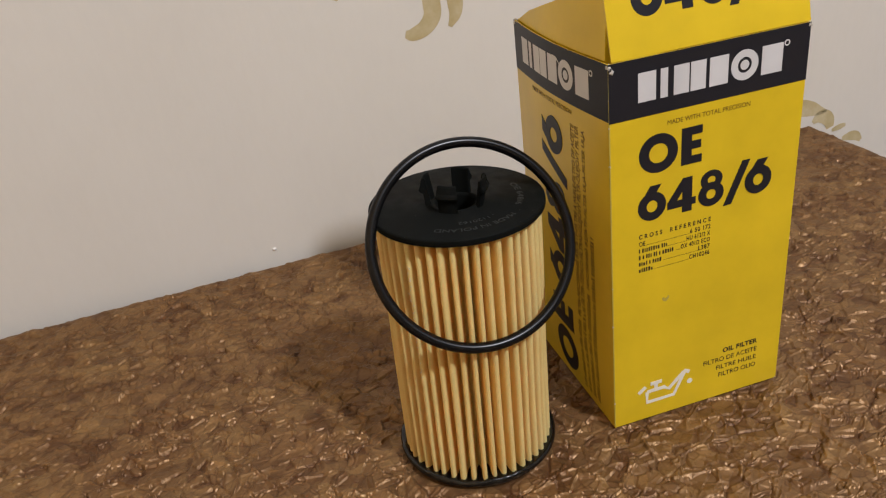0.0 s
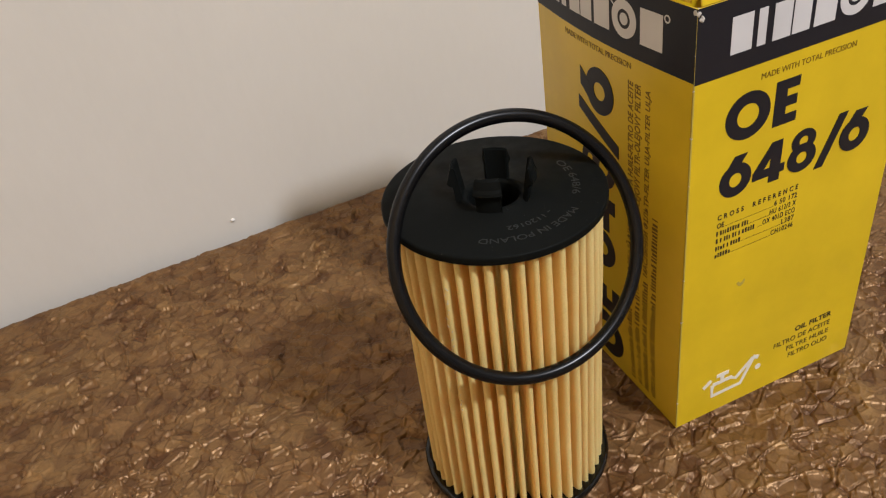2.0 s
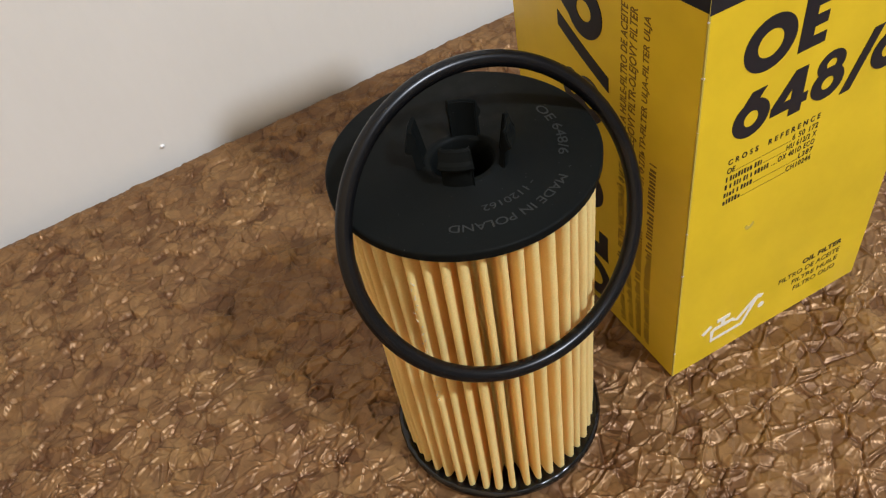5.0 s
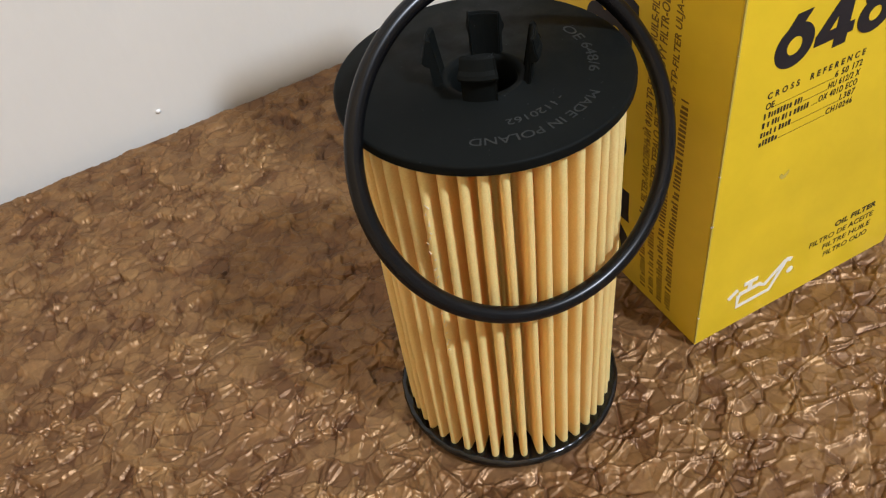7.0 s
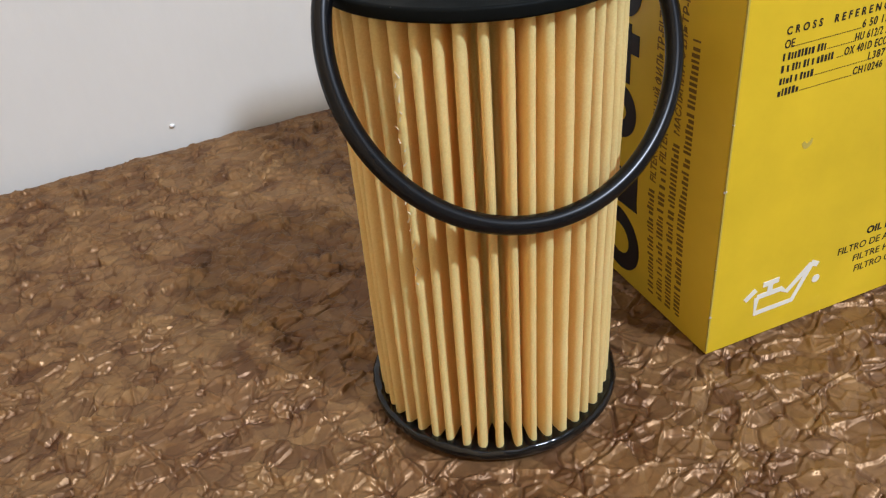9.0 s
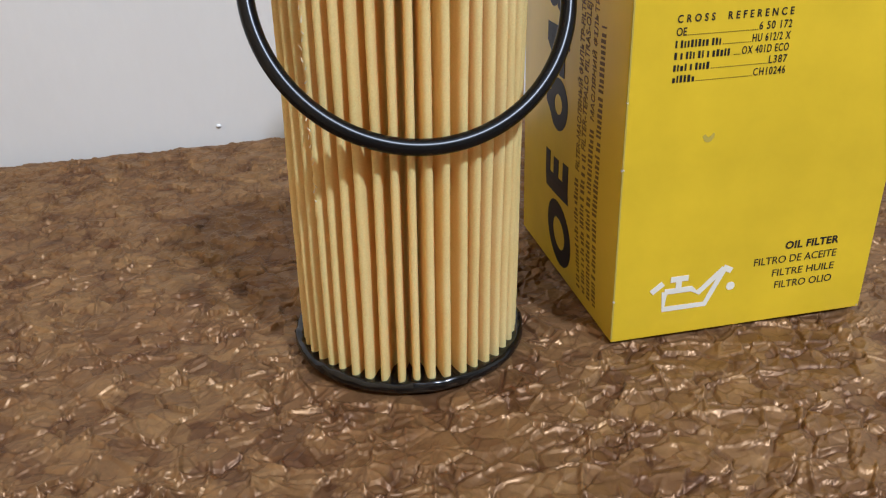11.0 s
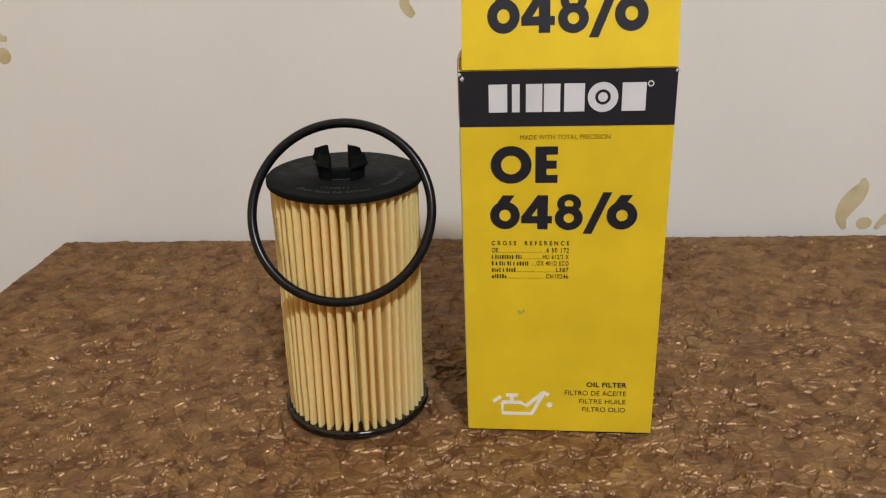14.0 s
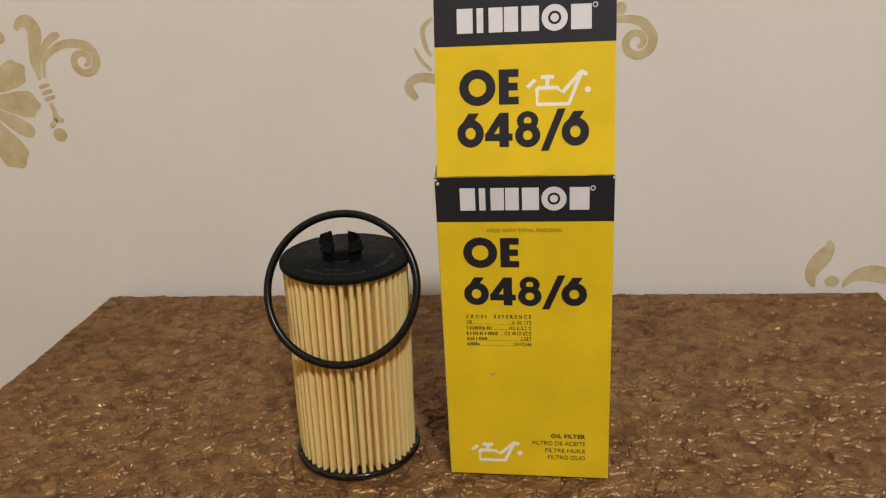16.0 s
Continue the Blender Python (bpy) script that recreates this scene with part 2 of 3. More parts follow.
def annulus(u, v, r0, r1, place, depth=0.00008, n=36):
    bm = bmesh.new()
    rings = []
    for k in range(n):
        a = 2 * math.pi * k / n
        c, s = math.cos(a), math.sin(a)
        rings.append([bm.verts.new(place(u + r * c, v + r * s, h)) for r, h in ((r0, 0), (r0, depth), (r1, depth), (r1, 0))])
    for k in range(n):
        one, two = rings[k], rings[(k + 1) % n]
        for j in range(4):
            i = (j + 1) % 4
            bm.faces.new((one[j], two[j], two[i], one[i]))
    return bm


# ---- room ----
SKEW = pose(0, 0, 0, 0, 0, 1.719)
WALL_Y, TABLE_BACK = 0.2159, 0.2062
X0, X1, Y0, Z0, Z1 = -0.62, 1.9, -2.6, -0.55, 2.05


def room_part(name, bm, mat, label, category):
    ob = tagged(part(name, bm, mat, None), label, category, "", "structure")
    ob.matrix_world = SKEW
    return ob


wall_back = room_part("wall_north", slab(X0, X1, WALL_Y, WALL_Y + 0.1, Z0, Z1), WALLPAPER, "cream textured wallpaper with olive gold floral ornaments", "wall")
room_part("wall_south", slab(X0, X1, Y0 - 0.1, Y0, Z0, Z1), WALLPAPER, "plain cream wallpapered wall behind the table", "wall")
# unseen wall, added close in and tinted to throw warm fill on the carton
room_part("wall_west", slab(X0 - 0.1, X0, Y0 - 0.1, WALL_Y + 0.1, Z0, Z1), WARM_BOUNCE, "unseen honey coloured side wall, added to bounce warm light on the carton", "wall")
room_part("wall_east", slab(X1, X1 + 0.1, Y0 - 0.1, WALL_Y + 0.1, Z0, Z1), WALLPAPER, "plain cream wallpapered side wall", "wall")
room_part("floor", slab(X0 - 0.1, X1 + 0.1, Y0 - 0.1, WALL_Y + 0.1, Z0 - 0.1, Z0), FLOORING, "brown floor under the small table", "floor")
room_part("ceiling", slab(X0 - 0.1, X1 + 0.1, Y0 - 0.1, WALL_Y + 0.1, Z1, Z1 + 0.1), CEILING, "plain white ceiling", "ceiling")


def on_wall(u, v, w):
    return Vector(((u + 7.0) / 1000, WALL_Y - 0.0001 - w, v / 1000))


# the wallpaper's print, in millimetres along and up the wall
INK_DEPTH = 0.00005


def brush(kind, *points):
    """One stroke of the print through (along, up, half width)."""
    part("ornament_" + kind, stroke(list(points), on_wall, INK_DEPTH), GOLD, wall_back)


def blot(u, v, r, squash=1.0):
    part("ornament_dot", polygon([(a, v + (b - v) * squash) for a, b in disc_points(u, v, r)], INK_DEPTH, on_wall), GOLD, wall_back)


def scroll(u, v, r, start, turns, *tail):
    """A spiral that winds in clockwise from r round (u, v), led in by the points of a tail."""
    run = list(tail)
    steps = int(turns * 9)
    for k in range(steps + 1):
        f = k / steps
        a = radians(start) - 2 * math.pi * turns * f
        q = r * (1 - 0.74 * f ** 0.9)
        run.append((u + q * math.cos(a), v + q * math.sin(a), 3.1 - 1.4 * f if k < steps else 0.8))
    brush("scroll", *run)


def petal(u, v, angle, length, half, lobes):
    """A broad fan of a petal from its root outwards, half as wide as half degrees to each side, with a lobed end."""
    outline = [(u, v)]
    for k in range(33):
        q = k / 16 - 1
        a = radians(angle + half * q)
        r = length * (1 - 0.30 * abs(q) ** 5) * (1 + 0.035 * math.cos(lobes * math.pi * q))
        outline.append((u + r * math.cos(a), v + r * math.sin(a)))
    part("ornament_petal", polygon(outline, INK_DEPTH, on_wall), GOLD, wall_back)


# the flower with its bound scrolls
brush("leaf", (-316.5, 192.6, 1.6), (-312.0, 197.0, 3.2), (-306.5, 197.4, 4.4), (-303.2, 191.5, 5.0), (-304.4, 184.5, 4.6), (-307.2, 177.0, 3.0), (-308.8, 170.0, 2.0), (-307.2, 158.2, 0.7))
brush("leaf", (-306.2, 158.9, 0.8), (-305.6, 166.0, 1.2), (-304.1, 172.3, 1.8), (-297.3, 181.5, 2.4), (-290.5, 186.6, 2.7), (-285.8, 188.1, 1.6))
scroll(-272.3, 169.8, 11.0, 80, 1.45, (-303.1, 159.6, 1.2), (-300.8, 170.3, 1.6), (-293.8, 177.4, 2.2), (-282.5, 181.8, 2.7))
for k in range(3):
    brush("tie", (-308.5 + k, 152.8 - 4.3 * k, 1.2), (-304.4 + k, 154.2 - 4.3 * k, 1.5), (-300.5 + k, 154.9 - 4.2 * k, 1.0))
brush("stem", (-302.8, 142.0, 1.3), (-301.4, 136.0, 1.8), (-300.7, 131.2, 2.4), (-296.0, 129.4, 1.6))
brush("stem", (-301.2, 130.8, 1.9), (-306.5, 124.9, 1.5))
blot(-300.9, 119.5, 5.0)
blot(-329.5, 187.7, 4.2)
petal(-359.4, 146.0, 27, 47.0, 14.5, 2)
petal(-359.4, 146.0, -6, 47.5, 15.0, 2)
petal(-359.4, 146.0, -33, 45.5, 10.0, 1)
petal(-359.4, 146.0, -63, 54.0, 16.0, 2)
# the second flower, mostly behind the carton
brush("curl", (-26.0, 147.6, 3.2), (-35.0, 149.6, 3.2), (-42.5, 150.0, 3.0), (-47.8, 147.2, 2.8), (-49.0, 142.8, 3.0), (-46.6, 139.0, 2.8), (-43.9, 136.0, 1.8))
brush("leaf", (-43.9, 169.3, 0.6), (-40.0, 161.6, 1.3), (-33.3, 154.4, 1.0))
brush("leaf", (-31.4, 187.5, 1.0), (-37.6, 180.8, 1.6), (-36.5, 170.1, 1.4), (-32.8, 163.5, 0.9))
scroll(97.6, 167.2, 11.0, 60, 1.4, (78.0, 180.6, 1.8), (90.0, 181.6, 2.3), (98.5, 180.2, 2.7))
blot(87.0, 188.0, 3.8)
brush("curl", (-11.0, 111.0, 2.0), (-6.5, 110.2, 3.6), (0.5, 112.5, 4.4), (5.6, 118.5, 5.0), (5.8, 127.3, 5.0), (5.5, 136.3, 4.2))
brush("leaf", (15.0, 110.5, 1.2), (18.8, 116.9, 3.6), (19.4, 124.3, 4.6), (17.7, 134.5, 4.0))
# the spray above the table's far edge
brush("leaf", (221.6, -1.5, 1.1), (218.9, 6.0, 3.6), (221.0, 14.0, 5.6), (225.4, 20.6, 5.8), (228.6, 27.0, 3.8), (228.1, 32.2, 1.2))
blot(232.9, 2.6, 4.8, 0.84)
brush("leaf", (240.4, -1.6, 1.1), (243.6, 3.4, 2.6), (250.0, 7.2, 4.6), (258.6, 8.2, 6.0), (268.0, 6.0, 5.4), (275.7, 3.1, 3.4), (282.4, 1.5, 0.7))
brush("petal", (271.5, -5.0, 1.6), (276.0, -2.2, 4.0), (281.5, -2.6, 5.0), (285.4, -6.5, 4.6), (287.0, -12.0, 3.0))
brush("petal", (289.0, -14.6, 1.2), (295.1, -13.4, 2.2), (300.6, -12.6, 1.2))
brush("petal", (299.0, -23.2, 1.6), (306.0, -22.6, 3.4), (311.5, -24.0, 3.4), (316.0, -28.0, 1.6))
bm = bmesh.new()
bmesh.ops.create_icosphere(bm, subdivisions=2, radius=0.0010)
for v in bm.verts:
    v.co = Vector((-0.1002 + v.co.x * 1.15, WALL_Y - 0.0004 + v.co.y * 0.7, 0.0046 + v.co.z * (0.85 + 0.2 * noise.noise(v.co * 900))))
part("plaster_blob", bm, PLASTER, wall_back, "tiny white blob stuck on the wallpaper", True)

# ---- table with a crinkled leatherette top ----
TX0, TX1, TY0, TY1 = -0.2765, 0.2672, -0.14, TABLE_BACK


def facets(x, y, cell, seed, sharp=1.0):
    """Flat triangles between random heights on a lattice, each cell split along one of its diagonals: -1 to 1."""
    rng = np.random.RandomState(seed)
    n = 512
    v = rng.rand(n, n) * 2 - 1
    v = np.sign(v) * np.abs(v) ** sharp
    split = rng.rand(n, n) < 0.5
    fx, fy = x / cell, y / cell
    ix, iy = np.floor(fx).astype(int), np.floor(fy).astype(int)
    u, w = fx - ix, fy - iy
    i0, j0, i1, j1 = ix % n, iy % n, (ix + 1) % n, (iy + 1) % n
    a, b, c, d = v[i0, j0], v[i1, j0], v[i0, j1], v[i1, j1]
    one = np.where(u + w < 1, a + u * (b - a) + w * (c - a), d + (1 - u) * (c - d) + (1 - w) * (b - d))
    two = np.where(u > w, a + u * (b - a) + w * (d - b), a + w * (c - a) + u * (d - c))
    return np.where(split[i0, j0], one, two)


def wander(x, y, scale, seed):
    """Smooth wandering offsets from a few sine waves."""
    rng = np.random.RandomState(seed)
    out = np.zeros(x.shape)
    for k in range(7):
        a = rng.rand() * 2 * np.pi
        f = 2 * np.pi / scale * (0.5 + 1.2 * rng.rand())
        out += np.sin(f * (x * np.cos(a) + y * np.sin(a)) + rng.rand() * 7)
    return out / 7


def seam(x, y, cell, seed):
    """How far each place lies from the border between its two nearest jittered cells, doubled."""
    rng = np.random.RandomState(seed)
    n = 512
    jx, jy = rng.rand(n, n), rng.rand(n, n)
    gx, gy = np.floor(x / cell).astype(int), np.floor(y / cell).astype(int)
    one, two = np.full(x.shape, 1e9), np.full(x.shape, 1e9)
    for dx in (-1, 0, 1):
        for dy in (-1, 0, 1):
            ix, iy = (gx + dx) % n, (gy + dy) % n
            d = np.hypot(x - (gx + dx + jx[ix, iy]) * cell, y - (gy + dy + jy[ix, iy]) * cell)
            two = np.minimum(two, np.maximum(one, d))
            one = np.minimum(one, d)
    return two - one


def fold(x, y, cell, seed, width):
    """Pinched straight folds round jittered plates: 0 to 1."""
    return np.clip(1 - seam(x, y, cell, seed) / width, 0, 1)


def plates(x, y, cell, seed, step, tilt):
    """Flat shards, each with its own height and tilt, that meet in sharp steps, and each shard's own number."""
    rng = np.random.RandomState(seed)
    n = 512
    jx, jy = rng.rand(n, n), rng.rand(n, n)
    height, slope_x, slope_y = (rng.rand(3, n, n) * 2 - 1)
    gx, gy = np.floor(x / cell).astype(int), np.floor(y / cell).astype(int)
    best, out, own = np.full(x.shape, 1e9), np.zeros(x.shape), np.zeros(x.shape)
    for dx in (-1, 0, 1):
        for dy in (-1, 0, 1):
            ix, iy = (gx + dx) % n, (gy + dy) % n
            ox, oy = x - (gx + dx + jx[ix, iy]) * cell, y - (gy + dy + jy[ix, iy]) * cell
            d = np.hypot(ox, oy)
            out = np.where(d < best, step * height[ix, iy] + tilt * (ox * slope_x[ix, iy] + oy * slope_y[ix, iy]), out)
            own = np.where(d < best, height[ix, iy], own)
            best = np.minimum(best, d)
    return out, own


def relief(x, y):
    """Height of the crumpled covering: tilted shards, steep thin folds between them, pressed down under the things.
    Also each shard's tone, 0 to 1, painted darker where it lies low or creased, as shade.
    """
    gx, gy = 0.85 * x, 0.85 * y
    wx = gx + 0.0012 * facets(gx, gy, 0.0091, 3)
    wy = gy + 0.0012 * facets(gx, gy + 0.3, 0.0087, 4)
    tx, ty = 0.90 * wx - 0.44 * wy + 1.0, 0.44 * wx + 0.90 * wy + 1.0
    sx, sy = 0.94 * wx + 0.34 * wy + 2.0, -0.34 * wx + 0.94 * wy + 2.0
    calm = np.clip(0.9 + 0.9 * wander(x, y, 0.07, 17), 0.5, 1.3)
    h = 0.00060 * facets(wx + 1.0, wy + 1.0, 0.0105, 11) + 0.00040 * calm * facets(tx, ty * 1.3, 0.0060, 12)
    large, tone_large = plates(tx + 0.7, ty * 1.5 + 0.3, 0.0090, 51, 0.00034, 0.10)
    small, tone_small = plates(sx + 0.2, sy * 1.35 + 0.8, 0.0050, 52, 0.00024, 0.15)
    h += large + calm * small
    creased = fold(sx + 0.9, sy * 1.3 + 0.2, 0.0078, 32, 0.0012) * np.clip(0.4 - 2.4 * wander(x, y, 0.02, 23), 0, 1)
    # tone drops with shard height and in sunk folds: shade put into colour
    tone_and_shade = np.clip(0.5 + 0.20 * tone_large + 0.30 * tone_small - 0.30 * creased, 0, 1)
    h += 0.00085 * fold(wx + 0.5, wy * 1.5 + 0.1, 0.0150, 30, 0.0012) * np.clip(0.6 + 2.6 * wander(x, y, 0.030, 20), 0, 1)
    h += 0.00075 * fold(tx + 0.4, ty * 1.35 + 0.2, 0.0084, 31, 0.0012) * np.clip(0.5 + 2.6 * wander(x, y, 0.018, 21), 0, 1)
    h += 0.00040 * calm * fold(sx + 0.1, sy * 1.45 + 0.6, 0.0056, 34, 0.0011) * np.clip(0.4 + 2.6 * wander(x, y, 0.012, 25), 0, 1)
    h -= 0.00080 * creased
    h = np.clip(1.1 * h, -0.0034, 0.0022)
    away = np.minimum(np.hypot(x + 0.0490, y - 0.0202) - 0.030, np.maximum(np.maximum(-x, x - 0.0715), np.maximum(-y, y - 0.076)))
    pressed = np.clip((away + 0.002) / 0.004, 0, 1)
    h = h * (0.25 + 0.75 * pressed) - 0.0006 - 0.0007 * pressed
    edge = np.minimum(np.minimum(x - TX0, TX1 - x), np.minimum(y - TY0, TY1 - y))
    h = -0.0006 + (h + 0.0006) * (0.35 + 0.65 * np.clip(edge / 0.012, 0, 1))
    r = 0.003
    return h - np.where(edge < r, r - np.sqrt(np.maximum(r * r - (r - edge) ** 2, 0)), 0), tone_and_shade


def table_top():
    xs = np.concatenate([np.arange(TX0, -0.20, 0.0006), np.arange(-0.20, 0.13, 0.00034), np.arange(0.13, TX1, 0.0006), [TX1]])
    ys = np.concatenate([np.arange(TY0, -0.10, 0.0006), np.arange(-0.10, 0.09, 0.00034), np.arange(0.09, TY1, 0.0006), [TY1]])
    nx, ny = len(xs), len(ys)
    x, y = np.meshgrid(xs, ys)
    height, tone_and_shade = relief(x, y)
    top = np.stack([x, y, height], -1).reshape(-1, 3)
    idx = np.arange(nx * ny).reshape(ny, nx)
    faces = np.stack([idx[:-1, :-1], idx[:-1, 1:], idx[1:, 1:], idx[1:, :-1]], -1).reshape(-1, 4)
    rim = np.concatenate([idx[0, :], idx[1:, -1], idx[-1, -2::-1], idx[-2:0:-1, 0]])
    low = top[rim].copy()
    low[:, 2] = -0.035
    base = len(top) + np.arange(len(rim))
    side = np.stack([rim, base, np.roll(base, -1), np.roll(rim, -1)], -1)
    verts = np.concatenate([top, low])
    quads = np.concatenate([faces, side])
    me = bpy.data.meshes.new("leatherette_top")
    me.vertices.add(len(verts))
    me.vertices.foreach_set("co", verts.astype(np.float32).ravel())
    me.loops.add(4 * len(quads))
    me.loops.foreach_set("vertex_index", quads.astype(np.int32).ravel())
    me.polygons.add(len(quads))
    me.polygons.foreach_set("loop_start", np.arange(0, 4 * len(quads), 4, dtype=np.int32))
    me.polygons.foreach_set("use_smooth", np.ones(len(quads), dtype=bool))
    me.update(calc_edges=True)
    shade = me.attributes.new("tone_and_shade", "FLOAT", "POINT")
    shade.data.foreach_set("value", np.concatenate([tone_and_shade.ravel(), np.full(len(rim), 0.5)]).astype(np.float32))
    me.materials.append(LEATHER)
    return me


table = thing("side_table", "small table covered in crinkled brown leatherette against the wall", "table")
table.matrix_world = SKEW @ pose(0, 0, 0)
top = new("leatherette_top", table_top())
top.parent = table
top["label"] = "glossy crumpled brown leatherette covering"
part("apron", slab(TX0 + 0.01, TX1 - 0.01, TY0 + 0.01, TY1 - 0.01, -0.075, -0.034, 0.002), WOOD, table)
for lx in (TX0 + 0.03, TX1 - 0.03):
    for ly in (TY0 + 0.03, TY1 - 0.03):
        part("leg", slab(lx - 0.018, lx + 0.018, ly - 0.018, ly + 0.018, Z0, -0.074, 0.003), WOOD, table)

# ---- carton ----
BW, BD, BH, T = 0.0715, 0.076, 0.1422, 0.0006
carton = thing("carton", "open yellow cardboard box with a charcoal band and black lettering", "box")
LEAN = radians(13)


def on_front(u, v, w):
    return Vector((u, -w - 0.00002, v))


def on_left(u, v, w):
    return Vector((-w - 0.00002, BD - u, v))


def on_lid(u, v, w):
    w += 0.00002
    return Vector((u, v * math.sin(LEAN) - w * math.cos(LEAN), BH + 0.0004 + v * math.cos(LEAN) + w * math.sin(LEAN)))


part("front_panel", slab(0, BW, 0, T, 0, BH, 0.0002), YELLOW, carton)
part("back_panel", slab(0, BW, BD - T, BD, 0, BH, 0.0002), YELLOW, carton)
part("side_panel", slab(0, T, T, BD - T, 0, BH, 0.0002), YELLOW, carton)
part("side_panel", slab(BW - T, BW, T, BD - T, 0, BH, 0.0002), YELLOW, carton)
part("bottom_panel", slab(T, BW - T, T, BD - T, 0.0002, 0.0008), CARD, carton)
part("lid_panel", polygon([(0.0012, 0), (BW - 0.0002, 0), (BW, 0.0755), (0.0012, 0.0755)], -0.0005, on_lid), YELLOW, carton)
tuck = [(0.003, 0.0755), (BW - 0.003, 0.0755), (BW - 0.004, 0.086), (BW - 0.012, 0.0905), (0.012, 0.0905), (0.004, 0.086)]


def on_tuck(u, v, w):
    a = LEAN + radians(3)
    p = on_lid(u, 0.0755, w)
    d = v - 0.0755
    return p + Vector((0, d * math.sin(a), d * math.cos(a)))


part("tuck_flap", polygon(tuck, -0.0005, on_tuck), INK, carton)
part("dust_flap", polygon([(0.0015, BH), (BD - 0.004, BH), (BD - 0.009, 0.1645), (0.042, 0.1565), (0.013, 0.1475)], -0.0005, lambda u, v, w: on_left(u, v, w) + Vector((0.0014 + 0.2 * (v - BH), 0, 0))), YELLOW, carton)
part("charcoal_band", bar(0, BW, 0.1233, BH, on_front), INK, carton)
part("charcoal_band", bar(0, BD, 0.1238, BH, on_left), INK, carton)
part("charcoal_band", bar(0.0012, BW, 0.0508, 0.0755, on_lid), INK, carton)


def logo(place, u0, u1, v0, v1):
    """The maker's mark as plain blocks with a target ring."""
    def at(u, v, w):
        return place(u, v, w + 0.00009)
    h = v1 - v0
    s = (u1 - u0) / 100.0
    for a, b in ((0, 12), (15, 20), (24, 34.5), (32.5, 46), (48.5, 61.5), (85, 100)):
        a = 35.5 if a == 32.5 else a
        part("logo_block", bar(u0 + a * s, u0 + b * s, v0, v1, at, 0.00006), SILVER, carton)
    part("logo_ring", annulus(u0 + 73 * s, v0 + h / 2, h * 0.27, h * 0.53, at, 0.00006), SILVER, carton)
    part("logo_dot", polygon(disc_points(u0 + 73 * s, v0 + h / 2, h * 0.17), 0.00006, at), SILVER, carton)
    part("logo_mark", annulus(u1 + 2.6 * s, v1 - h * 0.05, h * 0.07, h * 0.11, at, 0.00006, 16), SILVER, carton)


logo(on_front, 0.0100, 0.0617, 0.1282, 0.1376)
logo(on_lid, 0.0103, 0.0622, 0.0556, 0.0650)
logo(on_left, 0.0098, 0.0650, 0.1284, 0.1380)


def letters(words, place, u0, u1, v0, v1, mat=INK, weight=0.0, shear=0.0, spacing=1.0):
    return part("lettering", text_bm(words, place, (u0, u1, v0, v1), weight=weight, shear=shear, spacing=spacing), mat, carton)


def solid(bm, outer, inner, place, depth):
    """A raised plate, or a ring where inner is given, added to bm."""
    def loop(points, h):
        return [bm.verts.new(place(u, v, h)) for u, v in points]
    n = len(outer)
    low, top = loop(outer, 0.0), loop(outer, depth)
    for k in range(n):
        bm.faces.new((low[k], low[(k + 1) % n], top[(k + 1) % n], top[k]))
    if inner is None:
        bm.faces.new(low)
        bm.faces.new(top)
        return
    low_in, top_in = loop(inner, 0.0), loop(inner, depth)
    for k in range(n):
        j = (k + 1) % n
        bm.faces.new((low_in[k], low_in[j], top_in[j], top_in[k]))
        bm.faces.new((top[k], top[j], top_in[j], top_in[k]))
        bm.faces.new((low[k], low[j], low_in[j], low_in[k]))


def oval(u, v, ru, rv, n=40):
    return [(u + ru * math.cos(2 * math.pi * k / n), v + rv * math.sin(2 * math.pi * k / n)) for k in range(n)]


# heavy round figures, drawn in units of a hundredth of the figures' height
def figure_six(x):
    return [(oval(x + 43, 41, 43, 41), oval(x + 43, 41, 16.5, 17)), ([(x + 2.5, 50), (x + 37, 100), (x + 71, 100), (x + 50, 71), (x + 20, 60)], None)]


def figure_four(x):
    return [([(x + 46, 0), (x + 76, 0), (x + 76, 100), (x + 46, 100)], None), ([(x, 18), (x + 88, 18), (x + 88, 39), (x, 39)], None), ([(x, 37), (x + 46.5, 100), (x + 58, 100), (x + 58, 80), (x + 28, 37)], None)]


def figure_eight(x):
    return [(oval(x + 40, 75, 34, 28), oval(x + 40, 75, 12.5, 11)), (oval(x + 40, 33, 40, 35), oval(x + 40, 33, 15, 14))]


def heavy(place, u0, u1, v0, v1, shapes, width, low, high):
    """Heavy figures in a box on a face, from shapes drawn width wide and from low to high."""
    bm = bmesh.new()
    su, sv = (u1 - u0) / width, (v1 - v0) / (high - low)
    for k, (outer, inner) in enumerate(shapes):
        solid(bm, [(u0 + a * su, v0 + (b - low) * sv) for a, b in outer], inner and [(u0 + a * su, v0 + (b - low) * sv) for a, b in inner], place, 0.00007 + 0.000012 * k)
    return part("lettering", bm, INK, carton)


def heavy_code(place, u0, u1, v0, v1):
    """The characters 648/6."""
    slash = [([(267, -13), (292, -13), (346, 108), (321, 108)], None)]
    heavy(place, u0, u1, v0, v1, figure_six(0) + figure_four(90) + figure_eight(186) + slash + figure_six(333), 422, -13, 108)


def heavy_oe(place, u0, u1, v0, v1):
    """The letters OE."""
    o = [(oval(55.5, 50, 55.5, 50), oval(55.5, 50, 27, 25))]
    e = [([(121, 2), (151, 2), (151, 98), (121, 98)], None)]
    e += [([(150, b), (181 - c, b), (181 - c, b + 21), (150, b + 21)], None) for b, c in ((2, 0), (40, 3), (77, 0))]
    heavy(place, u0, u1, v0, v1, o + e, 181, 0, 100)


